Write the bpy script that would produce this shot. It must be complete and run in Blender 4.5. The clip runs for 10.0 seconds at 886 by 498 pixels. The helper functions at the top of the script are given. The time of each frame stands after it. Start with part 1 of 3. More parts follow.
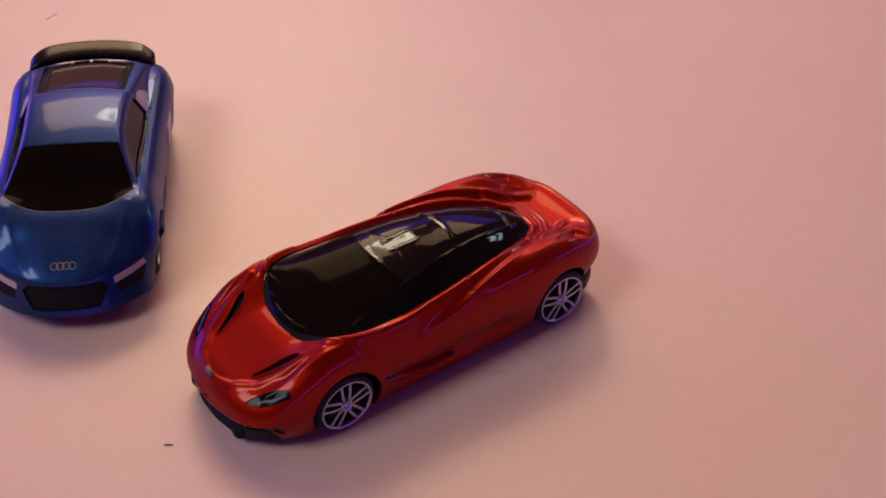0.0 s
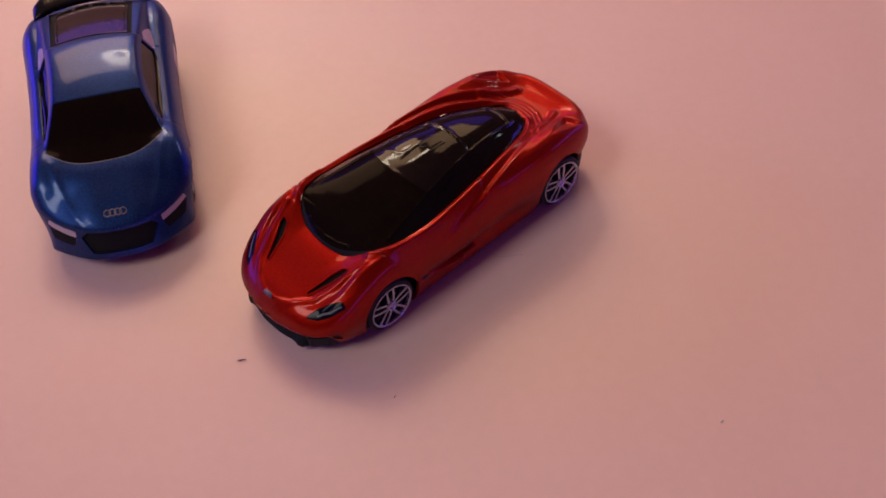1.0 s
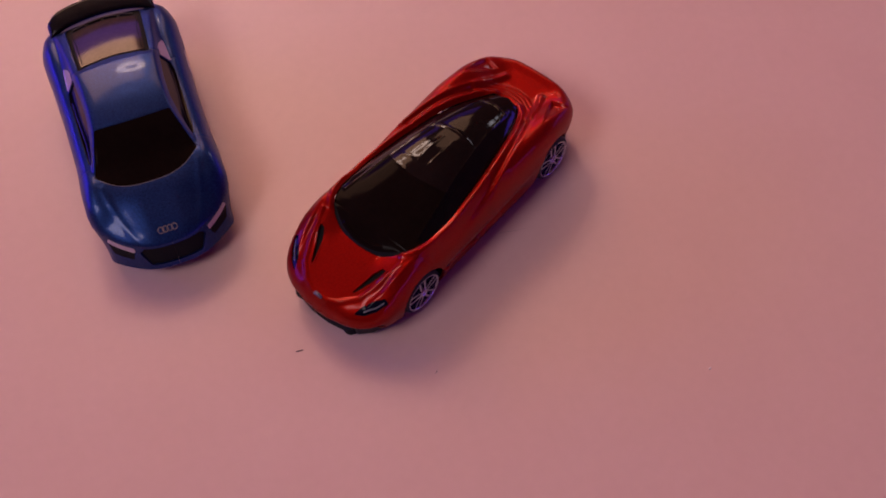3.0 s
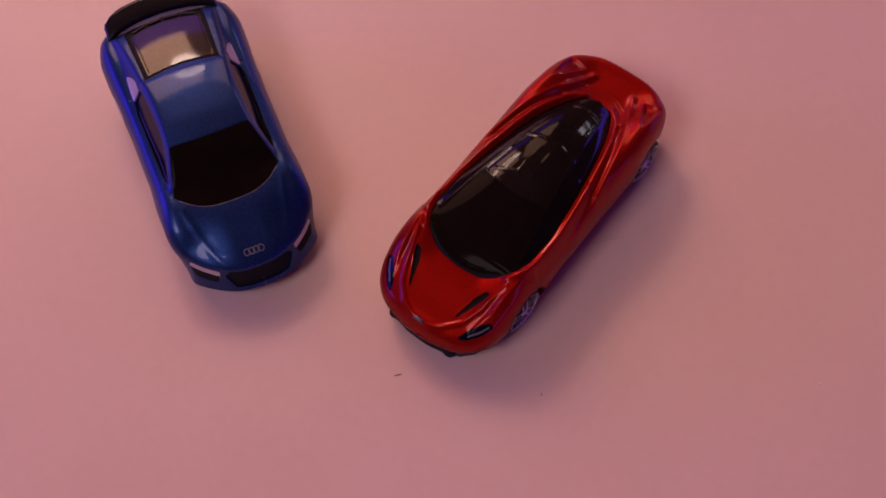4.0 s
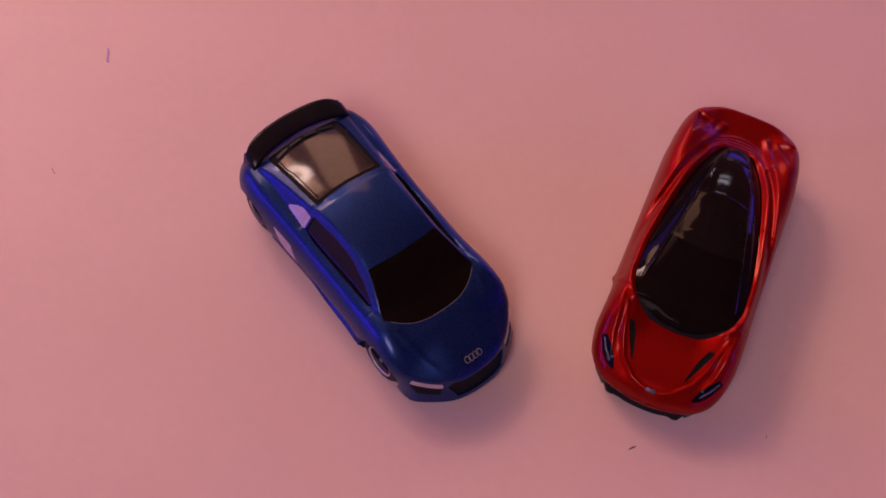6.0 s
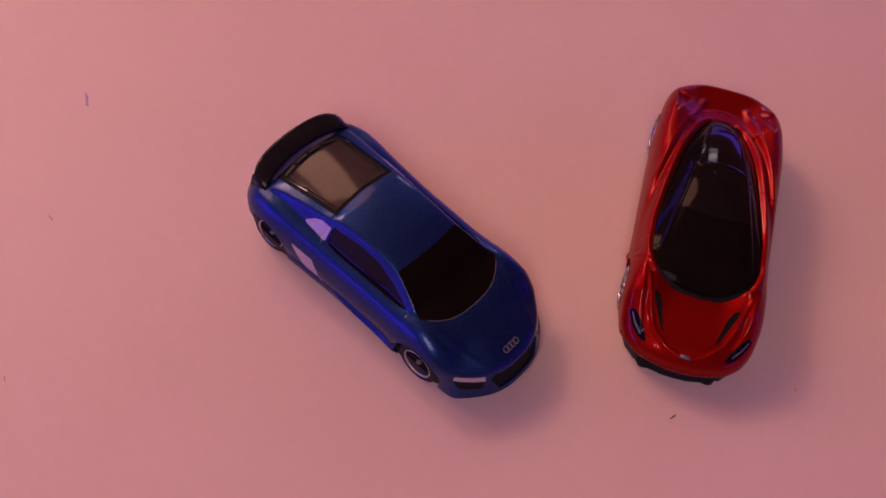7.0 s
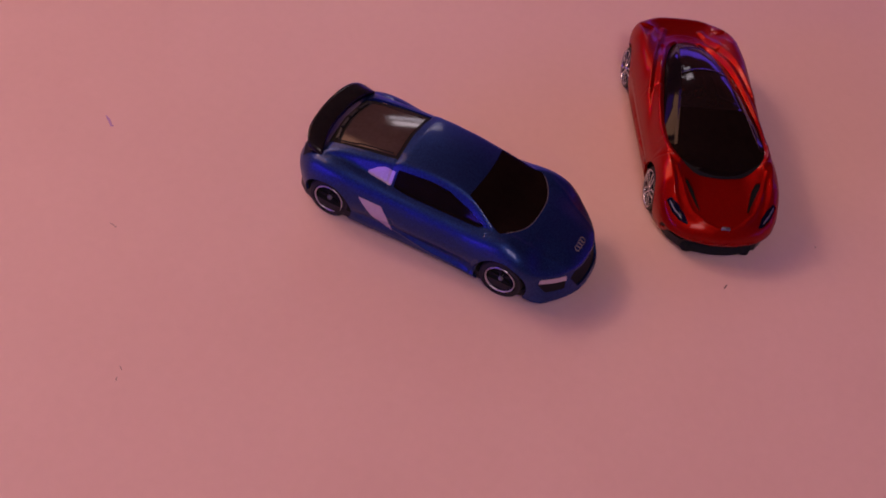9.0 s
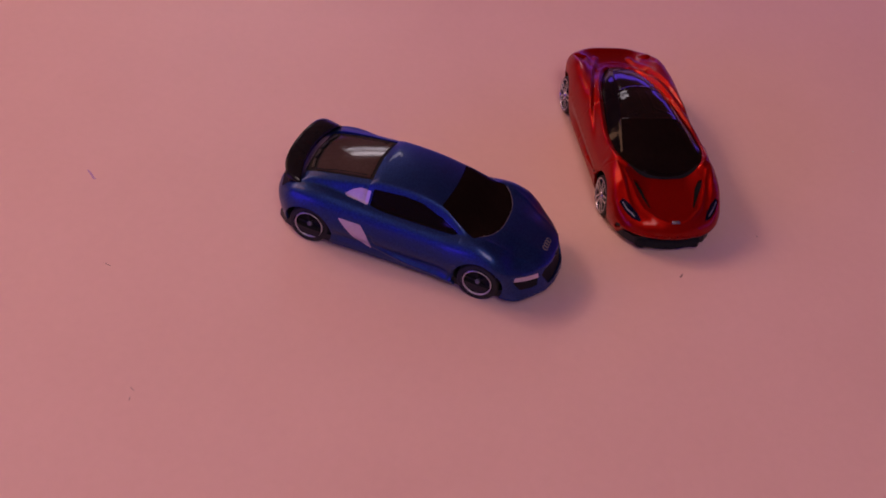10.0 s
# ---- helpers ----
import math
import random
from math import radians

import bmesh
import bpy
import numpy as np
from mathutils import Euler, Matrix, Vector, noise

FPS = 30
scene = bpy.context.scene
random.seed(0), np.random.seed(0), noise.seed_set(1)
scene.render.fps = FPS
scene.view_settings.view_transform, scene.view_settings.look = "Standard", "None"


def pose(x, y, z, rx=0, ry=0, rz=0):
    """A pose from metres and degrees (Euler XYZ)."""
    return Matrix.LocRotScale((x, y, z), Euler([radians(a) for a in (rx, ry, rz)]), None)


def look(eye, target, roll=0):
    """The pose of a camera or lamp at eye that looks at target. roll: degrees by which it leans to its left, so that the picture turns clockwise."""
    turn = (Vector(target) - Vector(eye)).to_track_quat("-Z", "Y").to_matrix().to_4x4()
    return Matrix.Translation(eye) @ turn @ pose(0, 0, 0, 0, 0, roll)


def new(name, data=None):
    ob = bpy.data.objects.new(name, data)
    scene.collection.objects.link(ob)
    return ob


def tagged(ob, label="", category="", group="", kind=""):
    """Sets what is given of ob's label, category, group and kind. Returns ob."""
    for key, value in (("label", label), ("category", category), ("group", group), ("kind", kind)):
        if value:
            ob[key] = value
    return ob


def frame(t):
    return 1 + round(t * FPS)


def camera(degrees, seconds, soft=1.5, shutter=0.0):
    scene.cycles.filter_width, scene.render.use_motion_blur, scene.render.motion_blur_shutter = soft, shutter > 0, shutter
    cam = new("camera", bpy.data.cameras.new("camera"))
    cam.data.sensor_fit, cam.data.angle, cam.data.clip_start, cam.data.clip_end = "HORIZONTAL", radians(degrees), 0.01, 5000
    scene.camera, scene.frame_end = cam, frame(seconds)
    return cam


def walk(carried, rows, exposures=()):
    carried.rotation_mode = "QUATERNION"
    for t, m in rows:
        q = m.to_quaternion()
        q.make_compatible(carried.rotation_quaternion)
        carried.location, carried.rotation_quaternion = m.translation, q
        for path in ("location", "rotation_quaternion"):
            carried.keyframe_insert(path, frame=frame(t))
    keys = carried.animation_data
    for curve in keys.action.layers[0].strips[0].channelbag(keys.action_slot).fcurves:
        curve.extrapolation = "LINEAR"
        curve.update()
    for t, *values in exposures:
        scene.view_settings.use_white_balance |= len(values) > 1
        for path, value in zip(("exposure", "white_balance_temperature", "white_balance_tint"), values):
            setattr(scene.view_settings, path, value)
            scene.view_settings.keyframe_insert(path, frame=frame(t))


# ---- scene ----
EXPOSURES = [(0.0, 0.33, 6750, 0), (0.5, 0.39, 6800, 2), (1.0, 0.25, 6850, 9), (2.0, -0.21, 7150, 27), (3.5, 0.00, 7100, 37), (4.5, -0.09, 7100, 41), (5.5, 0.04, 7150, 43), (7.5, -0.08, 7500, 49), (10.0, -0.17, 7600, 43)]
cam = camera(39.5, 10.0, soft=1.8)
# seconds, eye, target (centimetres), roll
PATH = [
    (0, (2.379, -13.903, 14.720), (2.597, -12.350, 13.479), 1.34),
    (0.5, (1.581, -14.907, 16.167), (1.811, -13.399, 14.874), -1.57),
    (1, (0.973, -14.415, 17.785), (1.239, -13.088, 16.312), -3.68),
    (1.5, (0.522, -15.062, 20.437), (0.846, -13.841, 18.887), -3.62),
    (2, (-0.563, -14.931, 22.860), (-0.247, -13.776, 21.258), -4.95),
    (2.2, (-0.491, -15.046, 22.837), (-0.187, -13.870, 21.249), -5.55),
    (3.3, (-0.615, -11.757, 23.426), (-0.282, -10.795, 21.704), -3.09),
    (3.5, (-1.001, -11.068, 23.617), (-0.648, -10.138, 21.882), -1.84),
    (4, (-2.608, -9.292, 23.638), (-2.264, -8.425, 21.869), -1.68),
    (4.5, (-4.940, -7.165, 24.225), (-4.495, -6.368, 22.446), 4.26),
    (5, (-7.033, -5.052, 24.763), (-6.493, -4.299, 22.991), 8.07),
    (5.5, (-8.629, -3.631, 24.654), (-8.009, -2.925, 22.889), 9.02),
    (5.7, (-9.338, -3.367, 24.533), (-8.675, -2.688, 22.772), 10.05),
    (6.8, (-12.874, -1.940, 23.455), (-11.986, -1.356, 21.760), 12.87),
    (7, (-13.513, -1.810, 23.304), (-12.578, -1.234, 21.632), 12.89),
    (7.5, (-15.048, -1.224, 22.699), (-14.033, -0.672, 21.067), 12.10),
    (8, (-16.689, -0.246, 22.428), (-15.564, 0.251, 20.851), 12.85),
    (8.5, (-18.723, 0.109, 22.001), (-17.501, 0.555, 20.481), 12.91),
    (9, (-20.906, 0.282, 21.217), (-19.631, 0.691, 19.731), 11.99),
    (9.5, (-22.509, 0.228, 20.991), (-21.130, 0.616, 19.596), 10.79),
    (10, (-24.365, 0.345, 20.732), (-22.919, 0.695, 19.395), 9.72),
]
walk(cam, [(t, look(Vector(e) * 0.01, Vector(p) * 0.01, r)) for t, e, p, r in PATH], EXPOSURES)

# ---- world and light ----
world = bpy.data.worlds.new("room_world")
scene.world = world
world.use_nodes = True
world.node_tree.nodes["Background"].inputs[0].default_value = (0.35, 0.25, 0.40, 1)
world.node_tree.nodes["Background"].inputs[1].default_value = 0.03


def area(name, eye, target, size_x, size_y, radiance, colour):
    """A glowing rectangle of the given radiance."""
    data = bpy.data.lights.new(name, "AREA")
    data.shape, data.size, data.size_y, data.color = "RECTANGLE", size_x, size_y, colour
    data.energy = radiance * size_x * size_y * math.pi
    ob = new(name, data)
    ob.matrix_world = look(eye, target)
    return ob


# a lamp beside the table, two added warm panels standing in for a lit wall behind it, a small two-paned window, and
# coloured light strips round it
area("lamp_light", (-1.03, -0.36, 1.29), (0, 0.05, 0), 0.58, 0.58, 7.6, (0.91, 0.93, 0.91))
area("warm_light", (-0.14, 1.14, 0.86), (-0.04, 0.06, 0), 0.64, 0.66, 5.0, (1.0, 0.61, 0.365))
area("warm_light_east", (0.50, 1.06, 0.86), (0.04, 0.06, 0), 0.36, 0.66, 2.6, (1.0, 0.61, 0.365))
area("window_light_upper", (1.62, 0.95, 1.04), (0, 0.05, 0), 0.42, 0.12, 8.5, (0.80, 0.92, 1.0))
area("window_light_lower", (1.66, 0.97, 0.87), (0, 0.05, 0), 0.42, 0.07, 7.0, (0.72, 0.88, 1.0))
area("strip_light_west", (-1.05, 0.76, 0.24), (0, 0.05, 0.02), 0.9, 0.34, 6.6, (0.08, 0.05, 1.0))
area("strip_light_north", (0.0, 1.52, 0.55), (0, 0.05, 0.02), 1.8, 0.28, 1.1, (0.16, 0.08, 1.0))
area("strip_light_south", (0.45, -1.0, 0.20), (0, 0.05, 0.02), 1.7, 0.14, 2.8, (0.16, 0.07, 1.0))
area("strip_light_east", (1.30, 0.20, 0.16), (0, 0.05, 0.02), 1.3, 0.16, 3.4, (0.12, 0.07, 1.0))

# ---- materials ----
def material(name, colour, rough=0.5, metal=0.0, coat=0.0, coat_rough=0.05):
    m = bpy.data.materials.new(name)
    m.use_nodes = True
    b = m.node_tree.nodes["Principled BSDF"]
    b.inputs["Base Color"].default_value = (*colour, 1)
    b.inputs["Roughness"].default_value = rough
    b.inputs["Metallic"].default_value = metal
    b.inputs["Coat Weight"].default_value = coat
    b.inputs["Coat Roughness"].default_value = coat_rough
    return m


def node(m, kind, **inputs):
    n = m.node_tree.nodes.new(kind)
    for key, value in inputs.items():
        n.inputs[key.replace("_", " ")].default_value = value
    return n


def link(m, a, out, b, inp):
    m.node_tree.links.new(a.outputs[out], b.inputs[inp])


def mottle(m, low, high, scale, detail=3.0, spread=(0.3, 0.7), rough=None, bump=0.0, bump_scale=None, fine=None):
    """Base colour between two tones by noise at one scale and a finer one; roughness and relief follow."""
    b = m.node_tree.nodes["Principled BSDF"]
    co = node(m, "ShaderNodeTexCoord")
    n1 = node(m, "ShaderNodeTexNoise", Scale=scale, Detail=detail, Roughness=0.6)
    link(m, co, "Object", n1, "Vector")
    n2 = node(m, "ShaderNodeTexNoise", Scale=fine or scale * 9, Detail=2.0)
    link(m, co, "Object", n2, "Vector")
    mix = node(m, "ShaderNodeMath")
    mix.operation = "MULTIPLY_ADD"
    mix.inputs[1].default_value = 0.4
    link(m, n2, "Fac", mix, 0)
    half = node(m, "ShaderNodeMath")
    half.operation = "MULTIPLY"
    half.inputs[1].default_value = 0.6
    link(m, n1, "Fac", half, 0)
    link(m, half, 0, mix, 2)
    ramp = node(m, "ShaderNodeValToRGB")
    ramp.color_ramp.elements[0].position, ramp.color_ramp.elements[1].position = spread
    ramp.color_ramp.elements[0].color, ramp.color_ramp.elements[1].color = (*low, 1), (*high, 1)
    link(m, mix, 0, ramp, "Fac")
    link(m, ramp, "Color", b, "Base Color")
    if rough:
        r = node(m, "ShaderNodeMapRange")
        r.inputs["To Min"].default_value, r.inputs["To Max"].default_value = rough
        link(m, mix, 0, r, "Value")
        link(m, r, "Result", b, "Roughness")
    if bump:
        n3 = node(m, "ShaderNodeTexNoise", Scale=bump_scale or scale * 5, Detail=2.0)
        link(m, co, "Object", n3, "Vector")
        bp = node(m, "ShaderNodeBump", Strength=bump, Distance=0.0002)
        link(m, n3, "Fac", bp, "Height")
        link(m, bp, "Normal", b, "Normal")
    return m


RED = mottle(material("red_metallic_paint", (0.5, 0.02, 0.01), 0.45, 0.70, 0.26, 0.04), (0.24, 0.0040, 0.0010), (0.34, 0.0072, 0.0018), 2600, spread=(0.36, 0.64), rough=(0.42, 0.50), bump=0.05, bump_scale=3500, fine=4200)
BLUE = mottle(material("blue_metallic_paint", (0.02, 0.07, 0.28), 0.46, 0.76, 0.30, 0.09), (0.0052, 0.0205, 0.096), (0.0115, 0.044, 0.186), 2600, spread=(0.36, 0.64), rough=(0.39, 0.47), bump=0.12, bump_scale=3500, fine=5200)
GLASS = mottle(material("dark_tinted_window_plastic", (0.012, 0.008, 0.008), 0.08, 0.0, 0.0, 0.03), (0.0055, 0.0030, 0.0026), (0.010, 0.0056, 0.0048), 90, rough=(0.06, 0.12))
SIDE_GLASS = mottle(material("glossy_black_side_glass", (0.008, 0.006, 0.007), 0.07), (0.003, 0.0026, 0.0032), (0.006, 0.005, 0.006), 90, rough=(0.05, 0.10), bump=0.02, bump_scale=400)
SMOKE = mottle(material("smoky_window_plastic", (0.03, 0.02, 0.018), 0.07, 0.0, 0.0, 0.03), (0.0065, 0.0040, 0.0040), (0.012, 0.0075, 0.0068), 120, rough=(0.07, 0.10))
BLACK = mottle(material("black_plastic", (0.012, 0.012, 0.013), 0.42), (0.008, 0.008, 0.010), (0.02, 0.019, 0.02), 300, rough=(0.36, 0.55), bump=0.1, bump_scale=4000)
GLOSS = mottle(material("glossy_black_plastic", (0.010, 0.009, 0.010), 0.2), (0.007, 0.006, 0.007), (0.014, 0.012, 0.013), 300, rough=(0.16, 0.26))
TYRE = mottle(material("tyre_black", (0.014, 0.014, 0.015), 0.6), (0.010, 0.010, 0.011), (0.022, 0.021, 0.022), 400, rough=(0.5, 0.7), bump=0.15, bump_scale=3000)
WELL = material("wheel_well_black", (0.006, 0.006, 0.007), 0.8)
CHROME = mottle(material("bright_chrome", (0.8, 0.8, 0.82), 0.14, 0.85), (0.36, 0.36, 0.41), (0.54, 0.54, 0.59), 700, rough=(0.09, 0.18))
SILVER = mottle(material("silver_print", (0.55, 0.52, 0.55), 0.35, 0.7), (0.42, 0.40, 0.43), (0.62, 0.58, 0.62), 900, rough=(0.3, 0.45))
LILAC = mottle(material("satin_silver_trim", (0.62, 0.52, 0.60), 0.32, 0.3), (0.42, 0.34, 0.41), (0.52, 0.43, 0.50), 500, rough=(0.28, 0.4))
BADGE = mottle(material("dull_badge_print", (0.25, 0.24, 0.27), 0.5, 0.3), (0.11, 0.10, 0.13), (0.17, 0.16, 0.19), 900, rough=(0.45, 0.6))
TAN = mottle(material("brown_smoky_plastic", (0.06, 0.04, 0.035), 0.08), (0.040, 0.026, 0.022), (0.062, 0.041, 0.035), 120, rough=(0.07, 0.13), bump=0.02, bump_scale=260)
LENS = mottle(material("headlight_lens", (0.02, 0.03, 0.10), 0.3), (0.002, 0.0025, 0.009), (0.004, 0.005, 0.018), 500, rough=(0.10, 0.2))

for dull in (RED, BLUE, SMOKE, TAN, BLACK, GLOSS, TYRE, GLASS, LENS, WELL):
    dull.node_tree.nodes["Principled BSDF"].inputs["Specular IOR Level"].default_value = 0.22

RED.node_tree.nodes["Principled BSDF"].inputs["Specular IOR Level"].default_value = 0.06
SMOKE.node_tree.nodes["Principled BSDF"].inputs["Specular IOR Level"].default_value = 0.16
TAN.node_tree.nodes["Principled BSDF"].inputs["Specular IOR Level"].default_value = 0.38
GLASS.node_tree.nodes["Principled BSDF"].inputs["Specular IOR Level"].default_value = 0.02
LENS.node_tree.nodes["Principled BSDF"].inputs["Specular IOR Level"].default_value = 0.10
SIDE_GLASS.node_tree.nodes["Principled BSDF"].inputs["Specular IOR Level"].default_value = 0.20

# ---- mesh tools (all shapes are worked out in centimetres) ----
CM = 0.01


def curve(*pairs):
    """A smooth curve through (position, value) pairs, monotone between them."""
    xs, ys = np.array([p[0] for p in pairs], float), np.array([p[1] for p in pairs], float)
    h, d = np.diff(xs), np.diff(ys) / np.diff(xs)
    m = np.zeros(len(xs))
    m[0], m[-1] = d[0], d[-1]
    for i in range(1, len(xs) - 1):
        if d[i - 1] * d[i] > 0:
            w1, w2 = 2 * h[i] + h[i - 1], h[i] + 2 * h[i - 1]
            m[i] = (w1 + w2) / (w1 / d[i - 1] + w2 / d[i])

    def value(x):
        x = np.clip(np.asarray(x, float), xs[0], xs[-1])
        i = np.clip(np.searchsorted(xs, x) - 1, 0, len(xs) - 2)
        t = (x - xs[i]) / h[i]
        return (ys[i] * (1 + 2 * t) * (1 - t) ** 2 + m[i] * h[i] * t * (1 - t) ** 2
                + ys[i + 1] * t * t * (3 - 2 * t) - m[i + 1] * h[i] * t * t * (1 - t))
    return value


def line_distance(px, py, points):
    """Distance to an open line of points."""
    best = np.full(np.shape(px), 1e9)
    for (ax, ay), (bx, by) in zip(points[:-1], points[1:]):
        dx, dy = bx - ax, by - ay
        t = np.clip(((px - ax) * dx + (py - ay) * dy) / (dx * dx + dy * dy), 0, 1)
        best = np.minimum(best, np.hypot(px - ax - t * dx, py - ay - t * dy))
    return best


def inside(px, py, points, soft=0.0):
    """Signed distance to a polygon, below zero inside; soft rounds its corners."""
    ring = list(points) + [points[0]]
    d = line_distance(px, py, ring)
    odd = np.zeros(np.shape(px), bool)
    for (ax, ay), (bx, by) in zip(ring[:-1], ring[1:]):
        if ay != by:
            odd ^= ((ay > py) != (by > py)) & (px < (bx - ax) * (py - ay) / (by - ay) + ax)
    return np.where(odd, -d, d) - soft


def ridge(px, py, points, width, height):
    return height * np.exp(-(line_distance(px, py, points) / width) ** 2)


def smax(a, b, k):
    return 0.5 * (a + b + np.sqrt((a - b) ** 2 + k * k))


def smin(a, b, k):
    return 0.5 * (a + b - np.sqrt((a - b) ** 2 + k * k))


def steps(a, b, x):
    t = np.clip((x - a) / (b - a), 0, 1)
    return t * t * (3 - 2 * t)


def split(V, F, f):
    """Cut a mesh along f = 0. Returns (inside V, F), (outside V, F); inside is f < 0."""
    neg = f < 0
    out = []
    V2, cut = [tuple(v) for v in V], {}

    def crossing(a, b):
        key = (a, b) if a < b else (b, a)
        if key not in cut:
            t = f[a] / (f[a] - f[b])
            cut[key] = len(V2)
            V2.append(tuple(V[a] + (V[b] - V[a]) * t))
        return cut[key]

    keep = ([], [])
    for face in F:
        s = [neg[i] for i in face]
        if all(s):
            keep[0].append(face)
        elif not any(s):
            keep[1].append(face)
        else:
            two = ([], [])
            n = len(face)
            for k in range(n):
                a, b = face[k], face[(k + 1) % n]
                two[0 if neg[a] else 1].append(a)
                if neg[a] != neg[b]:
                    c = crossing(a, b)
                    two[0].append(c)
                    two[1].append(c)
            for side in (0, 1):
                if len(two[side]) > 2:
                    keep[side].append(tuple(two[side]))
    V2 = np.array(V2)
    for faces in keep:
        used = sorted({i for face in faces for i in face})
        at = {i: k for k, i in enumerate(used)}
        out.append((V2[used] if used else np.zeros((0, 3)), [tuple(at[i] for i in face) for face in faces]))
    return out


def part(name, bm, mat, parent, label="", smooth=True):
    """Link a bmesh (in centimetres) as one mesh object under a thing or a part."""
    me = bpy.data.meshes.new(name)
    for face in bm.faces:
        face.smooth = smooth
    bm.to_mesh(me)
    bm.free()
    me.transform(Matrix.Scale(CM, 4))
    me.materials.append(mat)
    ob = new(name, me)
    ob.parent = parent
    if label:
        ob["label"] = label
    return ob


def sheet(V, F, skirt=0.08, lift=0.0):
    """A bmesh of an open sheet, lifted along its normals, with its rim turned in to give it thickness."""
    bm = bmesh.new()
    vs = [bm.verts.new(v[:3]) for v in V]
    for face in F:
        try:
            bm.faces.new([vs[i] for i in face])
        except ValueError:
            pass
    bmesh.ops.remove_doubles(bm, verts=bm.verts, dist=0.0004)
    bm.normal_update()
    ways = {v: v.normal.copy() for v in bm.verts}
    for v in bm.verts:
        v.co += ways[v] * lift
    if skirt:
        rim = [e for e in bm.edges if len(e.link_faces) == 1]
        for e in rim:
            e.smooth = False
        made = {}
        for e in rim:
            for v in e.verts:
                if v not in made:
                    made[v] = bm.verts.new(v.co - ways[v] * skirt)
        for e in rim:
            a, b = e.verts
            if e.link_loops and e.link_loops[0].vert is a:
                a, b = b, a
            try:
                bm.faces.new((a, b, made[b], made[a]))
            except ValueError:
                pass
    return bm


def lathe(profile, n=48, axis_y=True):
    """A ring of (radius, across) points turned round the y axis."""
    bm = bmesh.new()
    rings = []
    for r, c in profile:
        rings.append([bm.verts.new((r * math.cos(a), c, r * math.sin(a))) for a in (2 * math.pi * k / n for k in range(n))])
    for p, q in zip(rings[:-1], rings[1:]):
        for k in range(n):
            bm.faces.new((p[k], p[(k + 1) % n], q[(k + 1) % n], q[k]))
    return bm


def slab(bm, points, a, b, to):
    """A prism: a polygon of 2D points between the levels a and b; to(u, v, level) gives its place."""
    low = [bm.verts.new(to(u, v, a)) for u, v in points]
    top = [bm.verts.new(to(u, v, b)) for u, v in points]
    bm.faces.new(low[::-1])
    bm.faces.new(top)
    for k in range(len(points)):
        m = (k + 1) % len(points)
        bm.faces.new((low[k], low[m], top[m], top[k]))


def shell(width, height, rear, front, rim, sill, tuck, radius, flank=None, nx=380, ny=190, nz=34):
    """The outer skin of a car: a height field inside the plan outline, rounded over at its edge, and the flanks below it."""
    mid, half = (front + rear) / 2, (front - rear) / 2
    xs = mid + half * np.sin(np.linspace(-1, 1, nx) * math.pi / 2)
    ys = np.sin(np.linspace(-1, 1, ny) * math.pi / 2)
    X = np.repeat(xs[:, None], ny, 1)
    Y = width(X) * ys[None, :]
    ox = mid + half * np.sin(np.linspace(-1, 1, 900) * math.pi / 2)
    ow = width(ox)
    d = np.full(X.shape, 1e9)
    for k in range(len(ox)):
        d = np.minimum(d, (X - ox[k]) ** 2 + (np.abs(Y) - ow[k]) ** 2)
    d = np.sqrt(d)
    d[:, 0] = d[:, -1] = 0
    d[0, :] = d[-1, :] = 0
    R = radius(X)
    t = 1 - np.clip(d / R, 0, 1)
    Z = rim(X) + (height(X, Y) - rim(X)) * (1 - t ** 2.3) ** (1 / 2.3)
    V = np.stack([X, Y, Z], -1).reshape(-1, 3)
    at = np.arange(nx * ny).reshape(nx, ny)
    F = [(int(at[i, j]), int(at[i + 1, j]), int(at[i + 1, j + 1]), int(at[i, j + 1])) for i in range(nx - 1) for j in range(ny - 1)]
    V, base = list(map(tuple, V)), nx * ny
    slope = np.gradient(ow, ox)
    for side in (-1, 1):
        col = 0 if side < 0 else ny - 1
        nxv = -np.interp(xs, ox, slope)
        nrm = np.hypot(nxv, 1)
        px, py = nxv / nrm, 1 / nrm
        prev = [int(at[i, col]) for i in range(nx)]
        for k in range(1, nz + 1):
            s = k / nz
            z = rim(xs) + (sill(xs) - rim(xs)) * s
            inn = tuck(xs, s) + (flank(xs, z) if flank else 0)
            row = []
            for i in range(nx):
                row.append(len(V))
                V.append((xs[i] - px[i] * inn[i], side * max(width(xs[i]) - py[i] * inn[i], 0.0), z[i]))
            for i in range(nx - 1):
                q = (prev[i], prev[i + 1], row[i + 1], row[i])
                F.append(q[::-1] if side < 0 else q)
            prev = row
    return np.array(V), F

# ---- the room and the table ----
# unseen walls and ceiling, tinted pink so that their bounce fills the shadows
WALL = mottle(material("pink_bounce_wall", (0.52, 0.20, 0.20), 0.8), (0.48, 0.18, 0.18), (0.56, 0.22, 0.22), 1.5, rough=(0.7, 0.9), bump=0.1, bump_scale=60)
CEILING = mottle(material("pink_bounce_ceiling", (0.40, 0.17, 0.17), 0.85), (0.37, 0.155, 0.155), (0.43, 0.185, 0.185), 1.5, rough=(0.75, 0.9), bump=0.1, bump_scale=60)
FLOOR = mottle(material("brown_floor", (0.2, 0.13, 0.09), 0.5), (0.15, 0.10, 0.07), (0.25, 0.17, 0.12), 2.5, rough=(0.4, 0.6))
TABLE = mottle(material("pale_pink_laminate", (0.70, 0.50, 0.46), 0.42), (0.70, 0.45, 0.42), (0.75, 0.49, 0.46), 26, spread=(0.25, 0.75), rough=(0.36, 0.52), bump=0.04, bump_scale=900, fine=420)


